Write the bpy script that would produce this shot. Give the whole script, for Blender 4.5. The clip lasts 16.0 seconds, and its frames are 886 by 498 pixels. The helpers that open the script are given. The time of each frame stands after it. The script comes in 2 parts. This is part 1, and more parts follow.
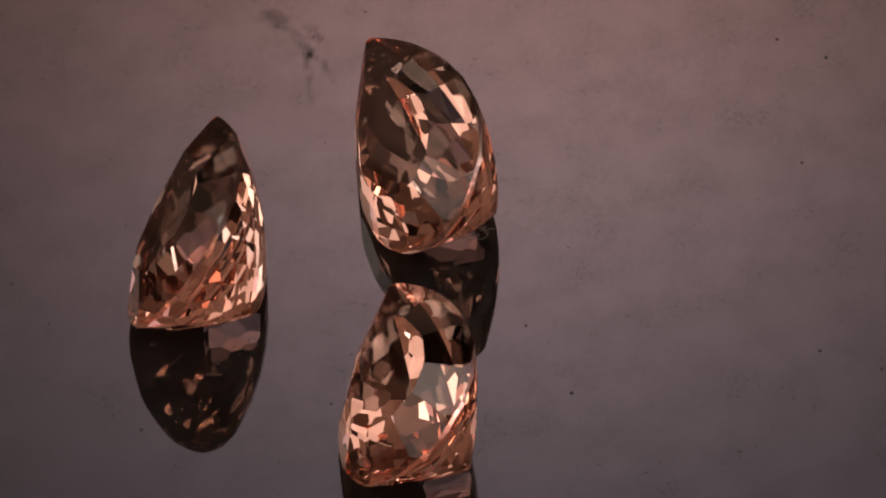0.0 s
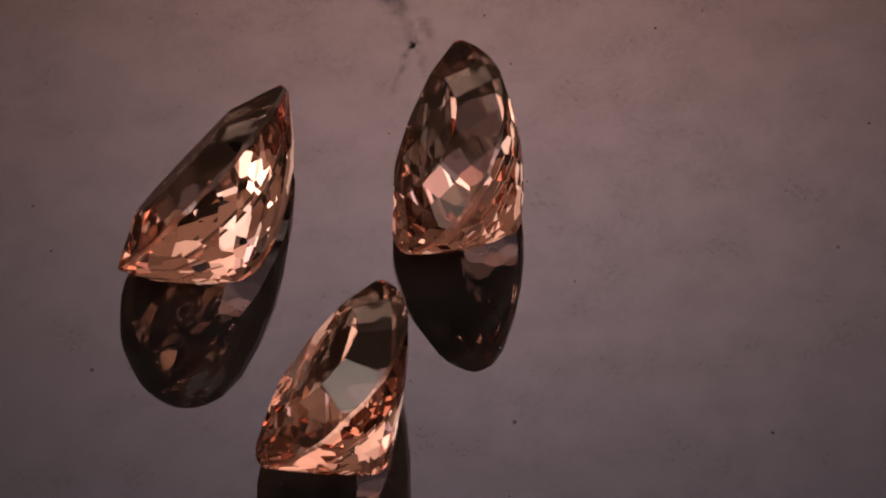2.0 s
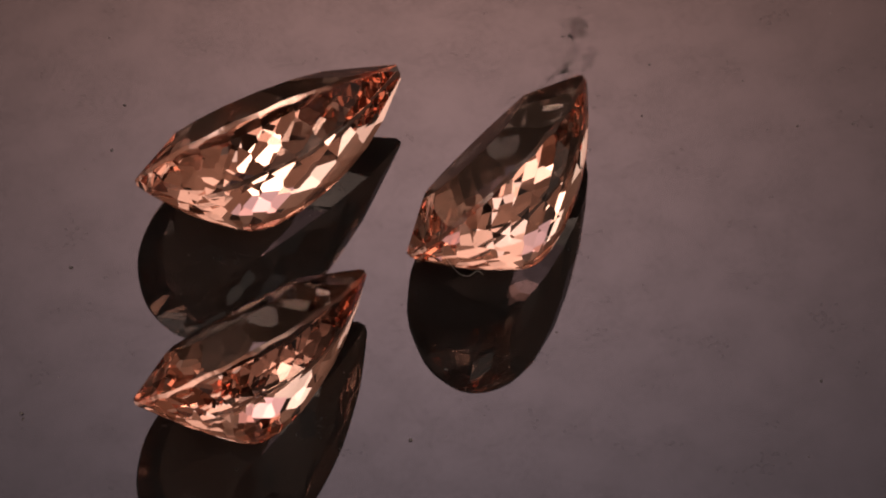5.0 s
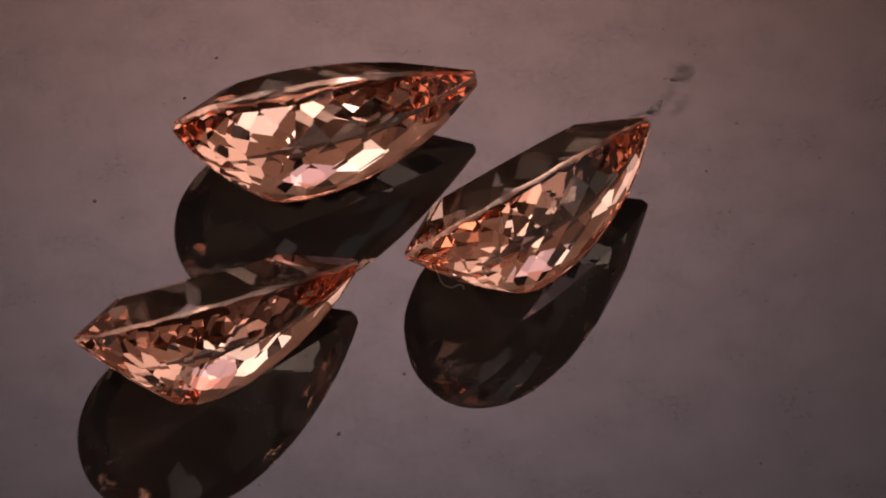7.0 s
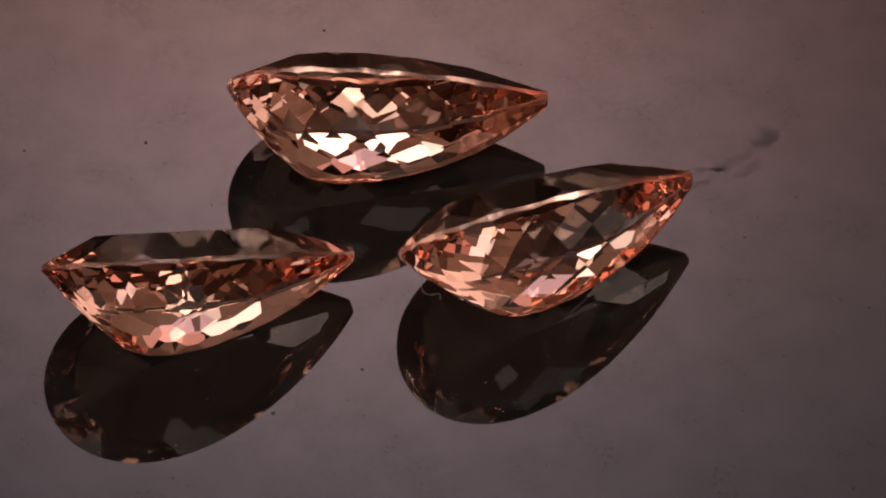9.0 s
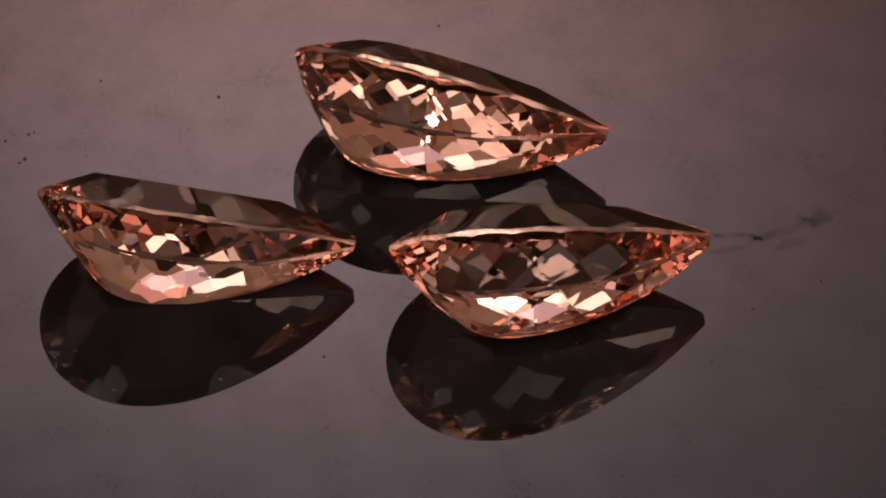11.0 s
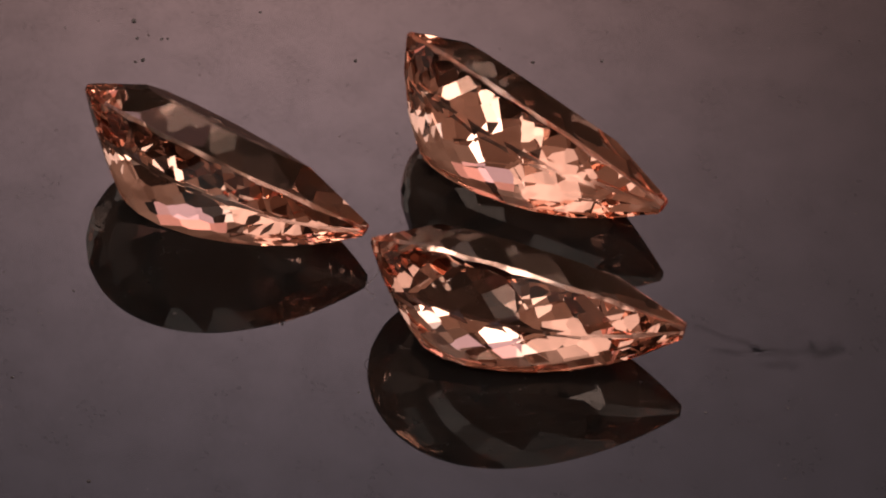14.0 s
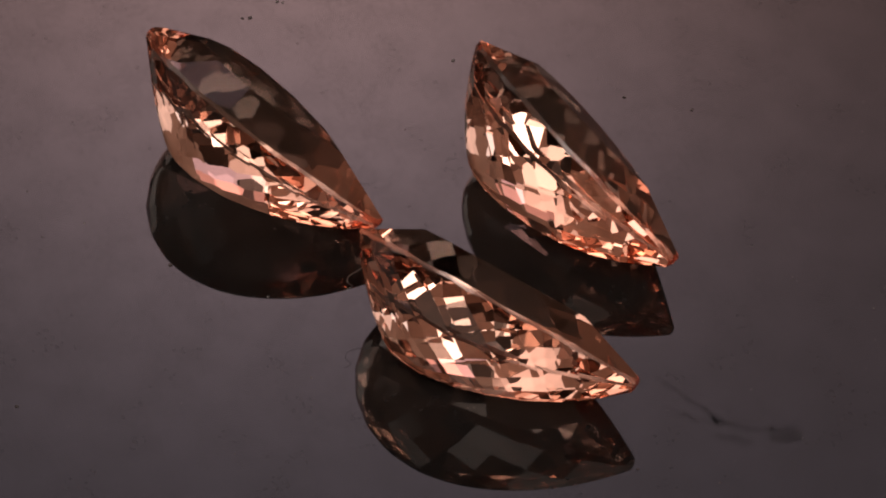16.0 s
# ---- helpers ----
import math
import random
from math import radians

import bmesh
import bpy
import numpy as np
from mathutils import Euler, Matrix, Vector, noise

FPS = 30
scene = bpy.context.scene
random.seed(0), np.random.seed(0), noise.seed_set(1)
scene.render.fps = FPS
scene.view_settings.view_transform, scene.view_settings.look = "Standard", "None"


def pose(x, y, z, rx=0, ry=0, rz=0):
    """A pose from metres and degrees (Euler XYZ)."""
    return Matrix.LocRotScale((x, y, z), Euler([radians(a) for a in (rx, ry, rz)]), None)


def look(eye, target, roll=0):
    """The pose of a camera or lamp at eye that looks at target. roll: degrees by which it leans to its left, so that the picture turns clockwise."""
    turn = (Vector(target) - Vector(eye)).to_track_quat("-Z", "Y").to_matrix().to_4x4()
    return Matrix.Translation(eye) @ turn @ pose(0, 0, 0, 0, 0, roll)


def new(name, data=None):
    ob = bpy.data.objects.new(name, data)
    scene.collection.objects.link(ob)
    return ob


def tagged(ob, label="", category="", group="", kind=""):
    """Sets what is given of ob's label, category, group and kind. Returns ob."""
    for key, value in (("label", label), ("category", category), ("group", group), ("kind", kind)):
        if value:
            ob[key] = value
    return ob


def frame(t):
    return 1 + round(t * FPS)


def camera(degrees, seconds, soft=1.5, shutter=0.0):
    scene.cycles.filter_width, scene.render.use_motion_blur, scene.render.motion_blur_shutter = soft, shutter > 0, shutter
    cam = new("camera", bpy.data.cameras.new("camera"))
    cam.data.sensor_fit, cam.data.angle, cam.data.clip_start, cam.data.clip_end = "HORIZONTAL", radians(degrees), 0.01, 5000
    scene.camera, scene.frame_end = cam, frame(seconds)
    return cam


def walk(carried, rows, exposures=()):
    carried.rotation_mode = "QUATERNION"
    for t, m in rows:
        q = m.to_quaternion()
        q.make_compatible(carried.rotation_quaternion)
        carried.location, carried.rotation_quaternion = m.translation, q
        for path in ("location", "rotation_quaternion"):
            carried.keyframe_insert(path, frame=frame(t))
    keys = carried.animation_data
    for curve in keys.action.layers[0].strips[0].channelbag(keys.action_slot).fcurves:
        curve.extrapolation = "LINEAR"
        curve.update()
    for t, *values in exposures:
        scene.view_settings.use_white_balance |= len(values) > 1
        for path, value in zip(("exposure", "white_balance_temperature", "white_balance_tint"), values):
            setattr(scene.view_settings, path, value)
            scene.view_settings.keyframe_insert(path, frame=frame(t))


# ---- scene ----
U = 0.019          # one gem unit in metres
cam = camera(6.41, 16.0, soft=2.0)

# camera on a tripod in front of the turntable
TARGET = Vector((0.1347 * U, 0.1603 * U, 0.0))
ELEV = 0.74992
EYE = TARGET - Vector((0, math.cos(ELEV), -math.sin(ELEV))) * 28.0 * U
walk(cam, [(0.0, look(EYE, TARGET, 0.167)), (16.0, look(EYE, TARGET, 0.167))])


def turn(t):
    """The turntable's angle in radians at t seconds; it slows a little at both ends."""
    u = t / 8 - 1
    return -1.2057 * u - 0.00434 * (u * u - 1) + 0.00413 * (u ** 3 - u)


def spin(t):
    """The turntable's pose: the plate leans a little off its axis."""
    return Matrix.Rotation(turn(t), 4, "Z") @ Matrix.Rotation(radians(1.36), 4, (-math.sin(radians(68)), math.cos(radians(68)), 0))


# ---- light ----
world = bpy.data.worlds.new("studio_dark")
world.use_nodes = True
world.node_tree.nodes["Background"].inputs["Color"].default_value = (0.02, 0.018, 0.018, 1)
world.node_tree.nodes["Background"].inputs["Strength"].default_value = 1.0
scene.world = world
# added room fill, out of view above an opaque shade: it washes the walls
data = bpy.data.lights.new("wall_fill_light", "POINT")
data.energy, data.color, data.shadow_soft_size = 17, (1, 0.88, 0.82), 0.04
new("wall_fill_light", data).location = (0, 0, 1.1)

# light runs through many facets before it leaves a stone
scene.cycles.max_bounces, scene.cycles.transmission_bounces, scene.cycles.glossy_bounces = 28, 28, 16


# ---- materials ----
def mat(name):
    m = bpy.data.materials.new(name)
    m.use_nodes = True
    nt = m.node_tree
    nt.nodes.clear()
    out = nt.nodes.new("ShaderNodeOutputMaterial")
    return m, nt, out


def node(nt, kind, **kw):
    n = nt.nodes.new(kind)
    for k, v in kw.items():
        n.inputs[k.replace("_", " ")].default_value = v
    return n


def gem_material(name, rough, tint):
    """Clear tinted beryl; the tint deepens with every pass through the stone."""
    m, nt, out = mat(name)
    info = nt.nodes.new("ShaderNodeObjectInfo")
    hue = nt.nodes.new("ShaderNodeMix")
    hue.data_type = "RGBA"
    hue.inputs[6].default_value = (*tint, 1)
    hue.inputs[7].default_value = (tint[0], tint[1] * 0.985, tint[2] * 0.98, 1)
    nt.links.new(info.outputs["Random"], hue.inputs[0])
    g = node(nt, "ShaderNodeBsdfGlass", IOR=1.6, Roughness=rough)
    nt.links.new(hue.outputs[2], g.inputs["Color"])
    nt.links.new(g.outputs[0], out.inputs[0])
    return m


GEM = gem_material("peach_beryl", 0.0, (0.998, 0.86, 0.80))
GIRDLE = gem_material("peach_beryl_girdle", 0.18, (0.99, 0.88, 0.83))


def plate_material():
    m, nt, out = mat("black_acrylic")
    tc = nt.nodes.new("ShaderNodeTexCoord")
    gloss = node(nt, "ShaderNodeBsdfPrincipled", Base_Color=(0.007, 0.0055, 0.005, 1), Roughness=0.02, IOR=1.5)
    dust = node(nt, "ShaderNodeBsdfPrincipled", Base_Color=(0.015, 0.013, 0.0125, 1), Roughness=0.9)
    fine = node(nt, "ShaderNodeTexNoise", Scale=2600.0, Detail=4.0, Roughness=0.65)
    broad = node(nt, "ShaderNodeTexNoise", Scale=240.0, Detail=4.0, Roughness=0.6)
    mul = nt.nodes.new("ShaderNodeMath")
    mul.operation = "MULTIPLY"
    ramp = nt.nodes.new("ShaderNodeMapRange")
    ramp.inputs["From Min"].default_value, ramp.inputs["From Max"].default_value = 0.17, 0.46
    ramp.inputs["To Min"].default_value, ramp.inputs["To Max"].default_value = 0.0, 0.34
    nt.links.new(tc.outputs["Object"], fine.inputs["Vector"])
    nt.links.new(tc.outputs["Object"], broad.inputs["Vector"])
    nt.links.new(fine.outputs["Fac"], mul.inputs[0])
    nt.links.new(broad.outputs["Fac"], mul.inputs[1])
    nt.links.new(mul.outputs[0], ramp.inputs["Value"])
    mix = nt.nodes.new("ShaderNodeMixShader")
    nt.links.new(ramp.outputs[0], mix.inputs[0])
    nt.links.new(gloss.outputs[0], mix.inputs[1])
    nt.links.new(dust.outputs[0], mix.inputs[2])
    nt.links.new(mix.outputs[0], out.inputs[0])
    return m


def plain_material(name, color, rough=0.7, metal=0.0, grain=40.0, depth=0.15):
    m, nt, out = mat(name)
    b = node(nt, "ShaderNodeBsdfPrincipled", Roughness=rough, Metallic=metal)
    tc = nt.nodes.new("ShaderNodeTexCoord")
    n = node(nt, "ShaderNodeTexNoise", Scale=grain, Detail=5.0, Roughness=0.6)
    mr = nt.nodes.new("ShaderNodeMix")
    mr.data_type = "RGBA"
    mr.inputs[6].default_value = (*[c * (1 - depth) for c in color], 1)
    mr.inputs[7].default_value = (*[c * (1 + depth) for c in color], 1)
    nt.links.new(tc.outputs["Object"], n.inputs["Vector"])
    nt.links.new(n.outputs["Fac"], mr.inputs[0])
    nt.links.new(mr.outputs[2], b.inputs["Base Color"])
    nt.links.new(b.outputs[0], out.inputs[0])
    return m


def softbox_material():
    """A diffuser that glows, hot in the middle and falling off to its rim."""
    m, nt, out = mat("softbox_diffuser")
    tc = nt.nodes.new("ShaderNodeTexCoord")
    mp = nt.nodes.new("ShaderNodeMapping")
    mp.inputs["Scale"].default_value = (1 / 0.064, 1 / 0.0574, 0)
    ln = nt.nodes.new("ShaderNodeVectorMath")
    ln.operation = "LENGTH"
    sq = nt.nodes.new("ShaderNodeMath")
    sq.operation = "POWER"
    sq.inputs[1].default_value = 2.0
    bell = nt.nodes.new("ShaderNodeMath")
    bell.operation = "POWER"
    bell.inputs[0].default_value = math.exp(-1)
    fall = nt.nodes.new("ShaderNodeMath")
    fall.operation = "MULTIPLY_ADD"
    fall.inputs[1].default_value, fall.inputs[2].default_value = 3.65, 0.66
    sep = nt.nodes.new("ShaderNodeSeparateXYZ")
    high = nt.nodes.new("ShaderNodeMapRange")
    high.inputs["From Min"].default_value, high.inputs["From Max"].default_value = -0.02, 0.085
    tint = nt.nodes.new("ShaderNodeMix")
    tint.data_type = "RGBA"
    tint.inputs[6].default_value = (1.0, 0.555, 0.49, 1)
    tint.inputs[7].default_value = (1.0, 0.79, 0.91, 1)
    nt.links.new(tc.outputs["Object"], sep.inputs[0])
    nt.links.new(sep.outputs["Y"], high.inputs["Value"])
    nt.links.new(high.outputs[0], tint.inputs[0])
    em = nt.nodes.new("ShaderNodeEmission")
    nt.links.new(tc.outputs["Object"], mp.inputs[0])
    nt.links.new(mp.outputs[0], ln.inputs[0])
    nt.links.new(ln.outputs["Value"], sq.inputs[0])
    nt.links.new(sq.outputs[0], bell.inputs[1])
    nt.links.new(bell.outputs[0], fall.inputs[0])
    nt.links.new(tint.outputs[2], em.inputs["Color"])
    nt.links.new(fall.outputs[0], em.inputs["Strength"])
    nt.links.new(em.outputs[0], out.inputs[0])
    return m


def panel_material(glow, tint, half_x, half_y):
    """Added fill glow: even in the middle, a little weaker to its rim."""
    m, nt, out = mat("fill_panel_glow")
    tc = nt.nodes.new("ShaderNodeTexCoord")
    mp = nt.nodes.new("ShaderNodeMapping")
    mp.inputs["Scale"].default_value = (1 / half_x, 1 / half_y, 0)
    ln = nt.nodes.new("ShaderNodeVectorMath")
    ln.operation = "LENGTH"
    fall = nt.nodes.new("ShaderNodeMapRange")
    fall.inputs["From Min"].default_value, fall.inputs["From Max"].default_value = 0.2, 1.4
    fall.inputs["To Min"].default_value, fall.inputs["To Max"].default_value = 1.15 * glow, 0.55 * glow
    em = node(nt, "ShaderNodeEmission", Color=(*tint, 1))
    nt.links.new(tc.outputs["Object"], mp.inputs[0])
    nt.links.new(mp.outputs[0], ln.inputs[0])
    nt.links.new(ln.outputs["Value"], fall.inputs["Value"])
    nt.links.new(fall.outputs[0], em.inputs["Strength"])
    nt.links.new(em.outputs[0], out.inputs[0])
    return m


PLATE = plate_material()
PLASTIC = plain_material("black_plastic", (0.02, 0.02, 0.02), 0.45)
WALL = plain_material("warm_wall_paint", (0.62, 0.52, 0.46), 0.9, 0, 6)
TABLE = plain_material("dark_table_top", (0.03, 0.026, 0.024), 0.6, 0, 30)
DUST = plain_material("dark_dust", (0.10, 0.08, 0.075), 0.95, 0, 900)
LINT = plain_material("pale_lint", (0.22, 0.19, 0.17), 0.8, 0, 500)
SOFTBOX = softbox_material()


def smear_material():
    """A thin dried film: patchy, half see-through."""
    m, nt, out = mat("dried_smear")
    tc = nt.nodes.new("ShaderNodeTexCoord")
    n = node(nt, "ShaderNodeTexNoise", Scale=1500.0, Detail=4.0)
    r = nt.nodes.new("ShaderNodeMapRange")
    r.inputs["From Min"].default_value, r.inputs["From Max"].default_value = 0.35, 0.7
    r.inputs["To Min"].default_value, r.inputs["To Max"].default_value = 0.03, 0.18
    thick = nt.nodes.new("ShaderNodeAttribute")
    thick.attribute_name = "film"
    cover = nt.nodes.new("ShaderNodeMath")
    cover.operation = "MULTIPLY"
    see = nt.nodes.new("ShaderNodeBsdfTransparent")
    film = node(nt, "ShaderNodeBsdfDiffuse", Color=(0.03, 0.027, 0.027, 1), Roughness=0.9)
    mix = nt.nodes.new("ShaderNodeMixShader")
    nt.links.new(tc.outputs["Object"], n.inputs["Vector"])
    nt.links.new(n.outputs["Fac"], r.inputs["Value"])
    nt.links.new(r.outputs[0], cover.inputs[0])
    nt.links.new(thick.outputs["Fac"], cover.inputs[1])
    nt.links.new(cover.outputs[0], mix.inputs[0])
    nt.links.new(see.outputs[0], mix.inputs[1])
    nt.links.new(film.outputs[0], mix.inputs[2])
    nt.links.new(mix.outputs[0], out.inputs[0])
    return m


SMEAR = smear_material()


# ---- building helpers ----
def part(name, bm, material, parent=None, label=""):
    me = bpy.data.meshes.new(name)
    bm.to_mesh(me)
    bm.free()
    me.materials.append(material)
    ob = new(name, me)
    ob.parent = parent
    if label:
        tagged(ob, label)
    return ob


def box(bm, sx, sy, sz, at=(0, 0, 0), bevel=0.0):
    made = bmesh.ops.create_cube(bm, size=1, matrix=Matrix.Translation(at) @ Matrix.Diagonal((sx, sy, sz, 1)))
    if bevel:
        edges = list({e for v in made["verts"] for e in v.link_edges})
        bmesh.ops.bevel(bm, geom=edges, offset=bevel, segments=2, affect="EDGES")
    return bm


def disc(bm, r, z0, z1, seg=128, bevel=0.0):
    bmesh.ops.create_cone(bm, cap_ends=True, segments=seg, radius1=r, radius2=r, depth=z1 - z0,
                          matrix=Matrix.Translation((0, 0, (z0 + z1) / 2)))
    if bevel:
        rim = [e for e in bm.edges if all(abs(v.co.z - z1) < 1e-7 for v in e.verts) and abs(e.calc_length()) < r]
        bmesh.ops.bevel(bm, geom=rim, offset=bevel, segments=3, affect="EDGES")
    return bm


# ---- the room round the set ----
def room():
    s, h, floor_z, th = 1.3, 1.7, -0.8, 0.1
    for name, at, size in (("wall_north", (0, s + th / 2, (h + floor_z) / 2), (2 * s, th, h - floor_z)),
                           ("wall_south", (0, -s - th / 2, (h + floor_z) / 2), (2 * s, th, h - floor_z)),
                           ("wall_east", (s + th / 2, 0, (h + floor_z) / 2), (th, 2 * s, h - floor_z)),
                           ("wall_west", (-s - th / 2, 0, (h + floor_z) / 2), (th, 2 * s, h - floor_z))):
        tagged(part(name, box(bmesh.new(), *size, at), WALL), "plain painted studio wall", "wall", kind="structure")
    tagged(part("ceiling", box(bmesh.new(), 2 * s, 2 * s, th, (0, 0, h + th / 2)), WALL), "plain painted studio ceiling", "ceiling", kind="structure")
    tagged(part("floor", box(bmesh.new(), 2 * s, 2 * s, th, (0, 0, floor_z - th / 2)), TABLE), "dark studio floor", "floor", kind="structure")
    tagged(part("table_top", box(bmesh.new(), 0.5, 0.4, 0.04, (0, 0.0, -0.0445), 0.004), TABLE), "dark matt table top under the turntable", "table", kind="structure")


def overhead_blocker():
    # unseen disc, added to hide the fill light and keep the overhead dark
    root = new("overhead_blocker")
    tagged(root, "round black disc added overhead to block light, hung from the ceiling", "pendant lamp")
    bm = bmesh.new()
    bmesh.ops.create_cone(bm, cap_ends=True, segments=64, radius1=0.45, radius2=0.43, depth=0.012, matrix=Matrix.Translation((0, 0, 0.9)))
    part("shade", bm, PLASTIC, root)
    bm = bmesh.new()
    bmesh.ops.create_cone(bm, cap_ends=True, segments=12, radius1=0.004, radius2=0.004, depth=0.8, matrix=Matrix.Translation((0.2, 0, 1.304)))
    part("cord", bm, PLASTIC, root)


# ---- softbox behind the set, seen only as the sheen on the plate ----
def softbox():
    up = Vector((0, math.cos(ELEV), math.sin(ELEV)))
    m = look(TARGET + up * 0.62, TARGET) @ pose(0.0055, -0.049, 0)
    root = new("softbox")
    root.matrix_world = m
    tagged(root, "soft diffused pinkish studio light panel behind the turntable", "softbox")
    bm = bmesh.new()
    box(bm, 0.36, 0.30, 0.004, (0, 0, 0.0), 0.001)
    part("diffuser", bm, SOFTBOX, root, "glowing translucent diffuser cloth")
    bm = bmesh.new()
    for sx in (-1, 1):
        box(bm, 0.012, 0.324, 0.05, (sx * 0.187, 0, 0.02), 0.002)
        box(bm, 0.36, 0.012, 0.05, (0, sx * 0.157, 0.02), 0.002)
    box(bm, 0.38, 0.32, 0.006, (0, 0, 0.05), 0.001)
    part("housing", bm, PLASTIC, root)
    bm = bmesh.new()
    at = m.inverted() @ Matrix.Translation((0, m.translation.y + 0.08, 0))
    bmesh.ops.create_cone(bm, cap_ends=True, segments=24, radius1=0.009, radius2=0.009, depth=1.22, matrix=at @ Matrix.Translation((0, 0, -0.19)))
    part("stand_pole", bm, PLASTIC, root)
    bm = bmesh.new()
    for k in range(3):
        box(bm, 0.02, 0.3, 0.014, (0, 0.15, 0), 0.002)
        bmesh.ops.transform(bm, matrix=Matrix.Rotation(radians(120), 4, "Z"), verts=bm.verts[:])
    bmesh.ops.transform(bm, matrix=at @ Matrix.Translation((0, 0, -0.793)), verts=bm.verts[:])
    part("stand_foot", bm, PLASTIC, root)


# ---- unseen fill panels added round the table; they show only in the stones ----
def fill_panels():
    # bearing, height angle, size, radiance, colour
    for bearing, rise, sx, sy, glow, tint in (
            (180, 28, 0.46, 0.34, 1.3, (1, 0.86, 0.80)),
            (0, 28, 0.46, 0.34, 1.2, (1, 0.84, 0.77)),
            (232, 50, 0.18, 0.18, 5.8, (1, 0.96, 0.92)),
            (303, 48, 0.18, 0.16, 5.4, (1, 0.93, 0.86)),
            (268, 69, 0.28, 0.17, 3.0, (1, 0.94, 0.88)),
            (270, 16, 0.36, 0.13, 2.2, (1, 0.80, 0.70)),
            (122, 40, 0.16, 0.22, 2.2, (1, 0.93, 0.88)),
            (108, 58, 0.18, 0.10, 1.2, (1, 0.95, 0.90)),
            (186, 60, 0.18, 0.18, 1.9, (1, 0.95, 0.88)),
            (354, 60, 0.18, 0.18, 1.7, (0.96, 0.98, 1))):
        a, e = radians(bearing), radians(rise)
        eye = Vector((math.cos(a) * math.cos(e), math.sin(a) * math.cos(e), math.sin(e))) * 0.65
        root = new("fill_panel")
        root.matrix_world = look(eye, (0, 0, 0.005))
        tagged(root, "flat white glowing fill panel, added unseen, on a thin pole", "light panel", "LED panels round the table")
        part("diffuser", box(bmesh.new(), sx, sy, 0.004, (0, 0, 0)), panel_material(glow, tint, sx / 2, sy / 2), root, "glowing opal face of the added fill panel")
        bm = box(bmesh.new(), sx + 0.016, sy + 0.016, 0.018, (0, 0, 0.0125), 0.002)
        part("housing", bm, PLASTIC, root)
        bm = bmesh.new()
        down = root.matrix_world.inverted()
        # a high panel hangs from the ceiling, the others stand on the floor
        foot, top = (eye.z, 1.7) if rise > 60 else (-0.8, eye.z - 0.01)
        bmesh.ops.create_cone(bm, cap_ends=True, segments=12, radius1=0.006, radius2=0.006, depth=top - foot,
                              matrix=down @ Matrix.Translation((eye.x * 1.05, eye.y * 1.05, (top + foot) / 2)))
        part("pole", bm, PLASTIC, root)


# ---- turntable ----
def turntable():
    root = new("turntable")
    tagged(root, "round glossy black acrylic display plate turning slowly", "turntable")
    part("plate", disc(bmesh.new(), 0.11, -0.005, 0.0, 160, 0.0008), PLATE, root, "mirror-glossy dusty black acrylic plate")
    part("platter", disc(bmesh.new(), 0.09, -0.022, -0.005, 120), PLASTIC, root, "matt black plastic platter under the plate")
    part("smear", smear(), SMEAR, root, "faint dark branching smear dried on the plate")
    return root


def strand(bm, film, points, half, lift):
    """A thin flat ribbon along points on the plate; its film thins out to the rims and ends."""
    rows = []
    for i, p in enumerate(points):
        a, b = points[max(i - 1, 0)], points[min(i + 1, len(points) - 1)]
        t = (b - a).normalized()
        end = math.sin(math.pi * (i + 0.3) / (len(points) - 0.4)) ** 0.6
        row = []
        for q in (-1, -0.6, -0.25, 0.25, 0.6, 1):
            v = bm.verts.new((p.x - t.y * half * q, p.y + t.x * half * q, lift))
            v[film] = max(0.0, (1 - q * q) * end)
            row.append(v)
        rows.append(row)
    for a, b in zip(rows, rows[1:]):
        for q in range(5):
            bm.faces.new((a[q], a[q + 1], b[q + 1], b[q]))


def along(path, n):
    pts = [Vector(p) for p in path]
    out = []
    for i in range(n):
        s = i / (n - 1) * (len(pts) - 1)
        k = min(int(s), len(pts) - 2)
        out.append(pts[k].lerp(pts[k + 1], s - k))
    return out


def smear():
    rng = random.Random(5)
    bm = bmesh.new()
    strokes = (
        (((1.16, 1.031), (1.159, 0.986), (1.146, 0.947), (1.118, 0.914)), 16, 0.028),
        (((1.191, 1.01), (1.185, 0.963), (1.151, 0.916)), 10, 0.022),
        (((1.126, 0.939), (1.103, 0.863), (1.069, 0.816), (1.033, 0.779), (1.009, 0.752)), 22, 0.018),
        (((1.033, 0.779), (1.009, 0.752), (0.992, 0.708), (0.95, 0.658), (0.891, 0.619)), 9, 0.012),
        (((1.069, 0.816), (1.002, 0.772), (0.93, 0.739), (0.874, 0.71), (0.762, 0.654)), 10, 0.012),
        (((1.156, 0.848), (1.154, 0.817), (1.129, 0.793), (1.091, 0.803)), 12, 0.018),
        (((1.131, 0.785), (1.083, 0.733)), 4, 0.012),
    )
    film = bm.verts.layers.float.new("film")
    lift = 0.000004
    for path, _, spread in strokes:
        for side in (-0.45, 0.5):
            wob = rng.uniform(0, 6)
            pts = [(p + Vector((math.sin(wob + i * 0.45), math.cos(wob + i * 0.6))) * 0.005 + Vector((0.7, -0.7)) * spread * side) * U
                   for i, p in enumerate(along(path, 24))]
            strand(bm, film, pts, spread * rng.uniform(0.9, 1.3) * U, lift)
            lift += 0.000001
    return bm


# ---- gems ----
def pear(phi, length, width, k):
    g = lambda a: abs(math.sin(a)) * max((1 + math.cos(a)) / 2, 1e-9) ** k
    peak = max(g(math.pi * i / 200) for i in range(201))
    return length * (0.01 - 0.51 * math.cos(phi)), math.copysign(width / 2 * g(phi) / peak, math.sin(phi))


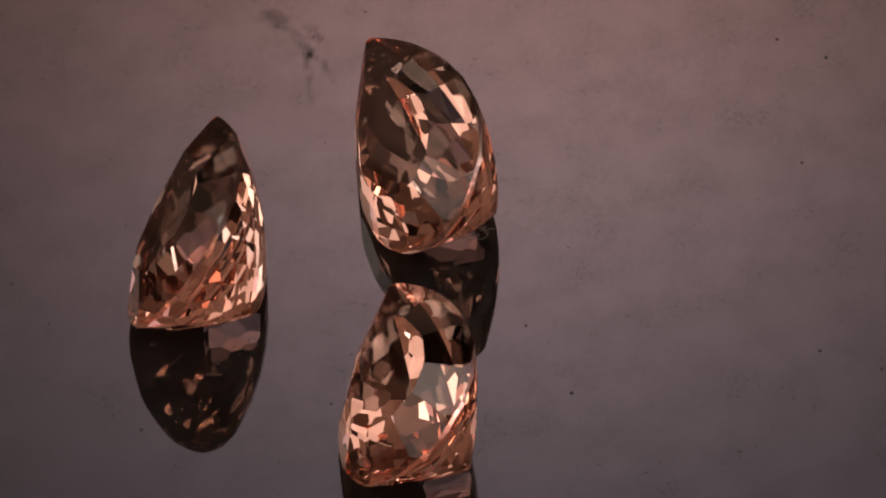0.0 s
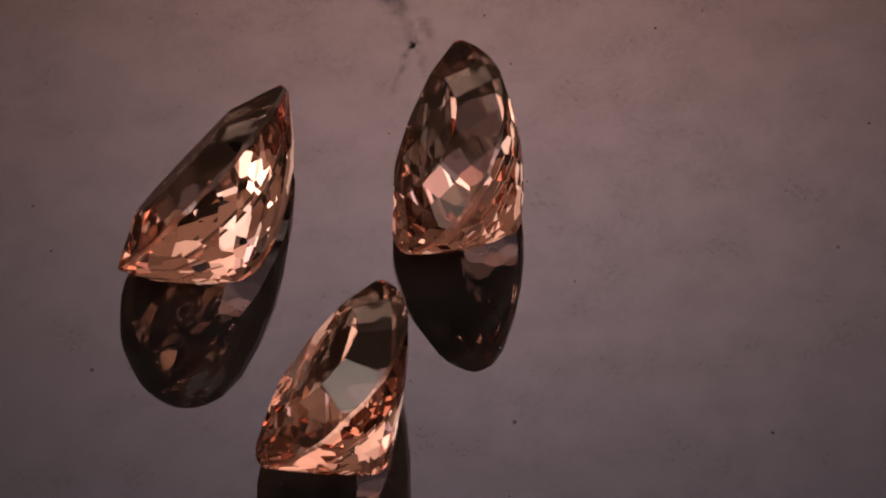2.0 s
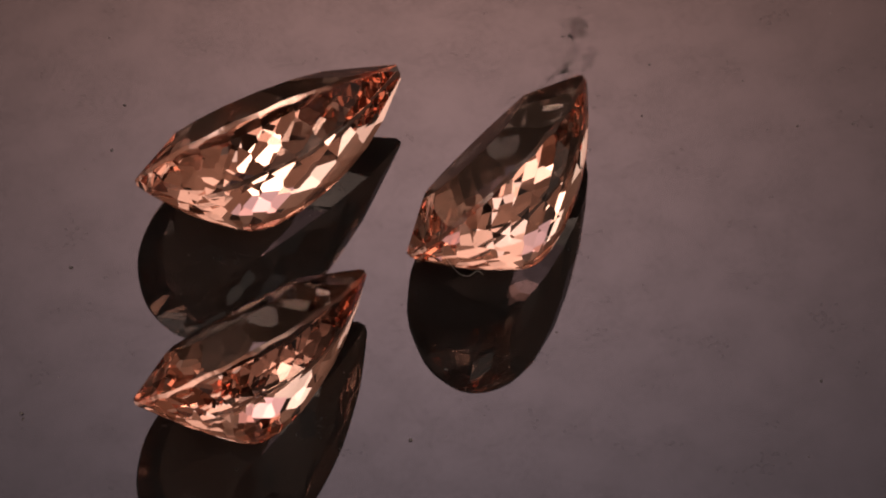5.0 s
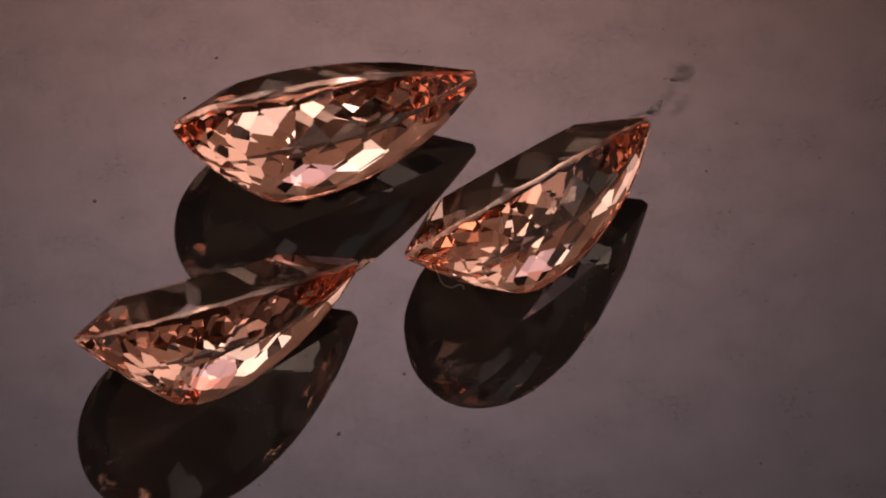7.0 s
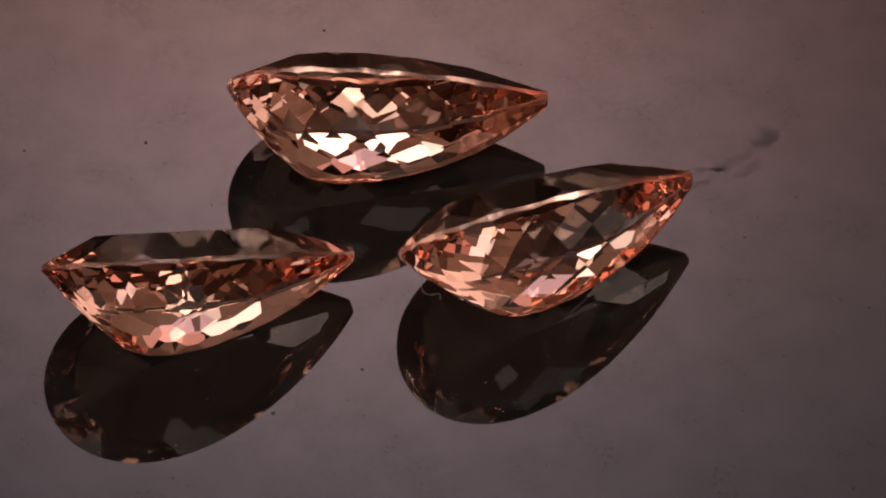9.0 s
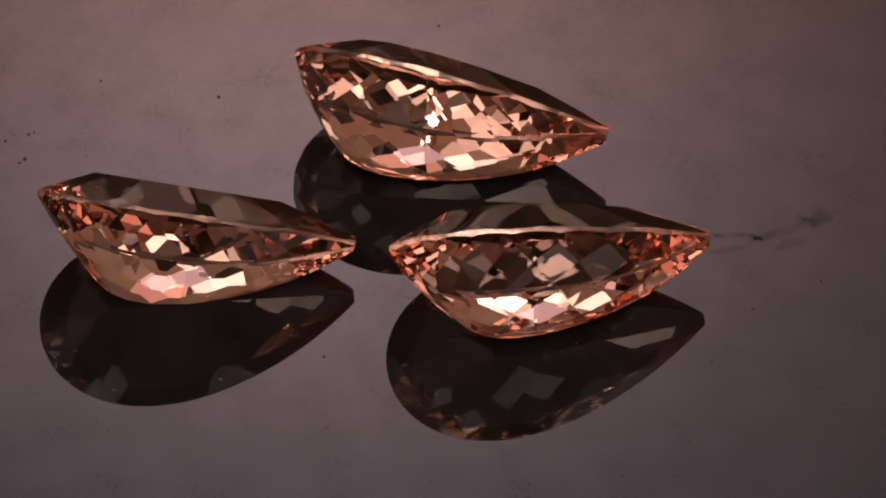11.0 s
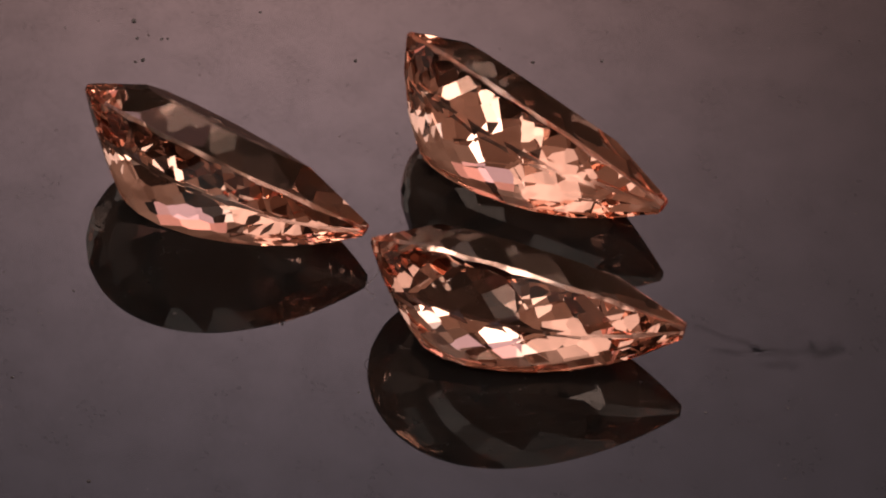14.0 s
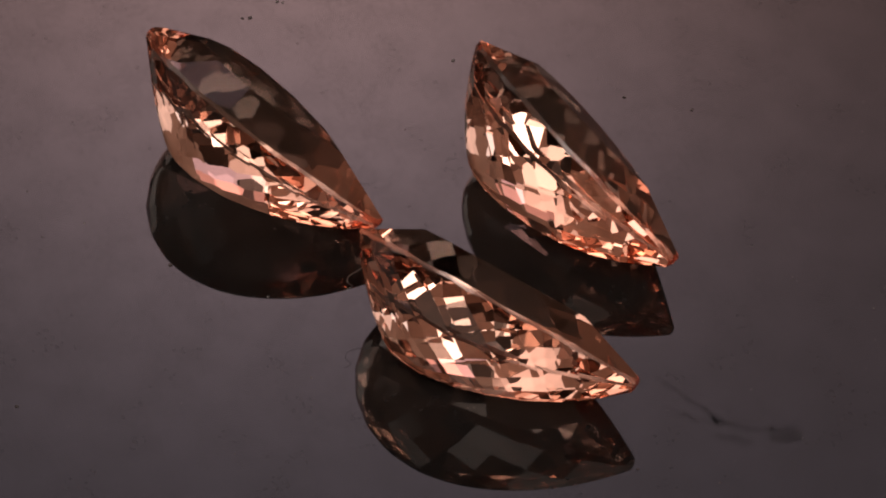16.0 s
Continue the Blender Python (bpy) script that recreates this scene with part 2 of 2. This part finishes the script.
def even_angles(n, shift, length, width, k):
    """n angles round the pear outline, closer together where it bends more."""
    fine = 720
    pts = [Vector(pear(2 * math.pi * i / fine, length, width, k)) for i in range(fine + 1)]
    legs = [b - a for a, b in zip(pts, pts[1:])]
    run = [0.0]
    for i, leg in enumerate(legs):
        bend = (legs[i - 1].angle(leg) + leg.angle(legs[(i + 1) % fine])) / 2
        run.append(run[-1] + math.sqrt(leg.length * min(bend, 0.05)) + 0.15 * leg.length)
    steps = [(i + shift) / n * run[-1] % run[-1] for i in range(n)]
    return [2 * math.pi * float(np.interp(s, run, range(fine + 1))) / fine for s in steps]


def pavilion_cuts(edge, outline, width, steep, flat, band, rows, count):
    """Rows of kite facets under the girdle, each row half a facet on from the row above; the slope eases from steep to flat towards the keel."""
    cuts, depth, steps = [], band, 40
    reach = width / 2
    marks = {round(steps * (j + 0.45) / rows): j for j in range(rows)}
    for i in range(1, steps + 1):
        a = radians(steep + (flat - steep) * ((i - 0.5) / steps) ** 0.85)
        depth += reach / steps * math.tan(a)
        if i in marks:
            for phi in even_angles(count, 0.5 * (marks[i] % 2), *outline):
                p, n = edge(phi)
                q = p - n * (reach * i / steps)
                cuts.append((Vector((q.x, q.y, -depth)), Vector((n.x * math.sin(a), n.y * math.sin(a), -math.cos(a)))))
    return cuts


def gem_planes(length, width, k, crown, steep, flat, table=0.56, count=18):
    """The cut planes of a pear brilliant: points and outward normals."""
    x0, band = -length * 0.10, 0.005
    cuts = [(Vector((0, 0, crown)), Vector((0, 0, 1)))]

    def edge(phi):
        d = 1e-3
        a, b = Vector(pear(phi - d, length, width, k)), Vector(pear(phi + d, length, width, k))
        t = (b - a).normalized()
        n = Vector((t.y, -t.x))
        p = Vector(pear(phi, length, width, k))
        return p, n if n.dot(p - Vector((x0, 0))) > 0 else -n

    for phi in even_angles(64, 0.5, length, width, k):
        p, n = edge(phi)
        cuts.append((Vector((p.x, p.y, 0)), Vector((n.x, n.y, 0))))
    # the point is cut off a little
    cuts.append((Vector((length / 2, 0, 0)), Vector((1, 0, 0))))
    # crown: mains from the girdle to the table, steeper breaks below them, flatter stars above
    for n_cut, shift, tilt, rise in ((10, 0.5, 1.0, 0.0), (20, 0.0, 1.28, 0.004), (10, 0.0, 0.80, 0.028)):
        for phi in even_angles(n_cut, shift, length, width, k):
            p, n = edge(phi)
            reach = (1 - table) * n.dot(p - Vector((x0, 0)))
            a = math.atan2(crown - band, reach) * tilt
            cuts.append((Vector((p.x, p.y, band + rise)), Vector((n.x * math.sin(a), n.y * math.sin(a), math.cos(a)))))
    cuts += pavilion_cuts(edge, (length, width, k), width, steep, flat, band, 6, count)
    return cuts


def cut_gem(cuts):
    bm = bmesh.new()
    bmesh.ops.create_cube(bm, size=3)
    for p, n in cuts:
        if max((v.co - p).dot(n) for v in bm.verts) < 1e-6:
            continue
        made = bmesh.ops.bisect_plane(bm, geom=bm.verts[:] + bm.edges[:] + bm.faces[:], dist=1e-7, plane_co=p, plane_no=n, clear_outer=True)
        rim = [e for e in made["geom_cut"] if isinstance(e, bmesh.types.BMEdge)]
        bmesh.ops.contextual_create(bm, geom=rim)
    bmesh.ops.remove_doubles(bm, verts=bm.verts[:], dist=1e-5)
    bmesh.ops.recalc_face_normals(bm, faces=bm.faces[:])
    return bm


def keep(bm, test):
    """A copy of bm with only the faces that pass the test."""
    c = bm.copy()
    c.normal_update()
    bmesh.ops.delete(c, geom=[f for f in c.faces if not test(f.normal)], context="FACES")
    return c


def gem(form, angles, at, label):
    m = Matrix.Translation(Vector(at) * U) @ Matrix.Rotation(radians(angles[0]), 4, "Z") @ Matrix.Rotation(radians(angles[1]), 4, "X") @ Matrix.Rotation(radians(angles[2]), 4, "Y")
    bm = cut_gem(gem_planes(*form))
    bmesh.ops.scale(bm, vec=(U, U, U), verts=bm.verts[:])
    low = min((m @ v.co).z for v in bm.verts)
    m = Matrix.Translation((0, 0, -low)) @ m
    root = new("gemstone")
    tagged(root, label, "gemstone", "three matching pear-cut gemstones")
    part("table_facet", keep(bm, lambda n: n.z > 0.999), GEM, root, "large flat polished top facet")
    part("crown", keep(bm, lambda n: 0.02 < n.z <= 0.999), GEM, root)
    part("girdle", keep(bm, lambda n: -0.02 <= n.z <= 0.02), GIRDLE, root, "narrow satin-polished girdle band")
    part("pavilion", keep(bm, lambda n: n.z < -0.02), GEM, root, "deep facetted underside")
    bm.free()
    return root, m


room()
overhead_blocker()
softbox()
fill_panels()
TURNTABLE = turntable()
RIDERS = [
    gem((1.1545, 0.6052, 0.4762, 0.0906, 63.58, 33.25), (22.45, -51.65, 11.04), (-0.175, 0.7289, 0.0),
        "broad peach-pink faceted pear-cut gemstone lying steeply tilted on black acrylic"),
    gem((1.1399, 0.6192, 0.4183, 0.1119, 59.61, 33.5), (41.42, -50.26, 7.39), (0.4794, 0.1645, 0.0),
        "peach-pink faceted pear-cut gemstone with a lint fibre at its end"),
    gem((1.1303, 0.6228, 0.3828, 0.1009, 53.0, 39.0), (34.42, -40.55, 13.76), (-0.687, -0.268, 0.0),
        "peach-pink faceted pear-cut gemstone tilted on its side on black acrylic"),
]


# ---- dust ----
def speck(r, seed):
    rng = random.Random(seed)
    bm = bmesh.new()
    bmesh.ops.create_icosphere(bm, subdivisions=2, radius=r)
    for v in bm.verts:
        v.co *= 1 + 0.45 * noise.noise(v.co / r * 1.1 + Vector((seed, 0, 0)))
        v.co.x *= 1.25
        v.co.z *= 0.3
    low = min(v.co.z for v in bm.verts)
    bmesh.ops.translate(bm, vec=(0, 0, -low), verts=bm.verts[:])
    ob = part("dust_speck", bm, DUST)
    return tagged(ob, "tiny dark dust speck lying on black acrylic", "dust speck", "dust specks on the plate"), rng.uniform(0, 360)


for i, (x, y, r) in enumerate((
        (-1.030, 0.575, 5.0), (-0.343, -0.755, 5.5), (-0.076, -0.485, 4.0), (0.156, -1.493, 4.5), (1.070, -1.110, 4.0), (-0.640, 1.089, 4.5),
        (1.681, -0.802, 4.0), (-0.685, 0.009, 3.5), (-0.419, -1.401, 3.5), (1.647, -1.003, 5.0), (0.140, -1.724, 4.0), (1.311, 0.665, 3.0),
        (-1.532, 0.100, 3.5), (-1.493, -0.042, 5.5), (-1.500, -0.070, 4.0), (-1.685, 0.060, 6.5), (-1.602, 0.013, 4.5), (-1.590, 0.056, 3.0),
        (-1.545, 0.082, 4.5), (-1.451, 0.460, 3.5), (-0.497, 1.296, 4.0), (1.156, 0.422, 3.0), (1.634, 0.126, 3.5))):
    ob, yaw = speck(r * 0.62 / 500 * U, i)
    RIDERS.append((ob, pose(x * U, y * U, 0, 0, 0, yaw)))


def fine_dust():
    rng = random.Random(11)
    bm = bmesh.new()
    for _ in range(1500):
        a, d = rng.uniform(0, 2 * math.pi), 2.7 * math.sqrt(rng.random())
        r = min(rng.lognormvariate(-0.35, 0.5), 2.2) / 500 * U
        p = Vector((d * math.cos(a) * U, d * math.sin(a) * U, 0))
        top = bm.verts.new(p + Vector((0, 0, r * 0.5)))
        n, turn_by = 5, rng.uniform(0, 6)
        ring = [bm.verts.new(p + Vector((math.cos(turn_by + 2 * math.pi * k / n), math.sin(turn_by + 2 * math.pi * k / n), 0)) * r * rng.uniform(0.6, 1.4) + Vector((0, 0, 0.000003))) for k in range(n)]
        for k in range(n):
            bm.faces.new((top, ring[k], ring[(k + 1) % n]))
    ob = part("fine_dust", bm, DUST)
    return tagged(ob, "scattered fine dark dust over the black plate", "dust", kind="stuff")


RIDERS.append((fine_dust(), Matrix()))


def fibre():
    cu = bpy.data.curves.new("lint_fibre", "CURVE")
    cu.dimensions, cu.bevel_depth, cu.bevel_resolution, cu.resolution_u = "3D", 0.0008 * U, 2, 6
    sp = cu.splines.new("NURBS")
    pts = ((0.075, -0.170, 0.215), (0.088, -0.198, 0.19), (0.090, -0.229, 0.187), (0.100, -0.254, 0.185), (0.122, -0.266, 0.183), (0.138, -0.266, 0.187),
           (0.154, -0.253, 0.187), (0.165, -0.264, 0.19), (0.166, -0.285, 0.187))
    sp.points.add(len(pts) - 1)
    for p, c in zip(sp.points, pts):
        p.co = (*[v * U for v in c], 1)
    sp.use_endpoint_u = True
    ob = new("lint_fibre", cu)
    me = bpy.data.meshes.new_from_object(ob.evaluated_get(bpy.context.evaluated_depsgraph_get()))
    bpy.data.objects.remove(ob)
    ob = new("lint_fibre", me)
    me.materials.append(LINT)
    return tagged(ob, "thin pale curled lint fibre clinging to a gemstone", "lint fibre")


RIDERS.append((fibre(), Matrix()))


def motions():
    times = [i * 0.5 for i in range(33)]
    walk(TURNTABLE, [(t, spin(t)) for t in times])
    for thing, m in RIDERS:
        walk(thing, [(t, spin(t) @ m) for t in times])


motions()
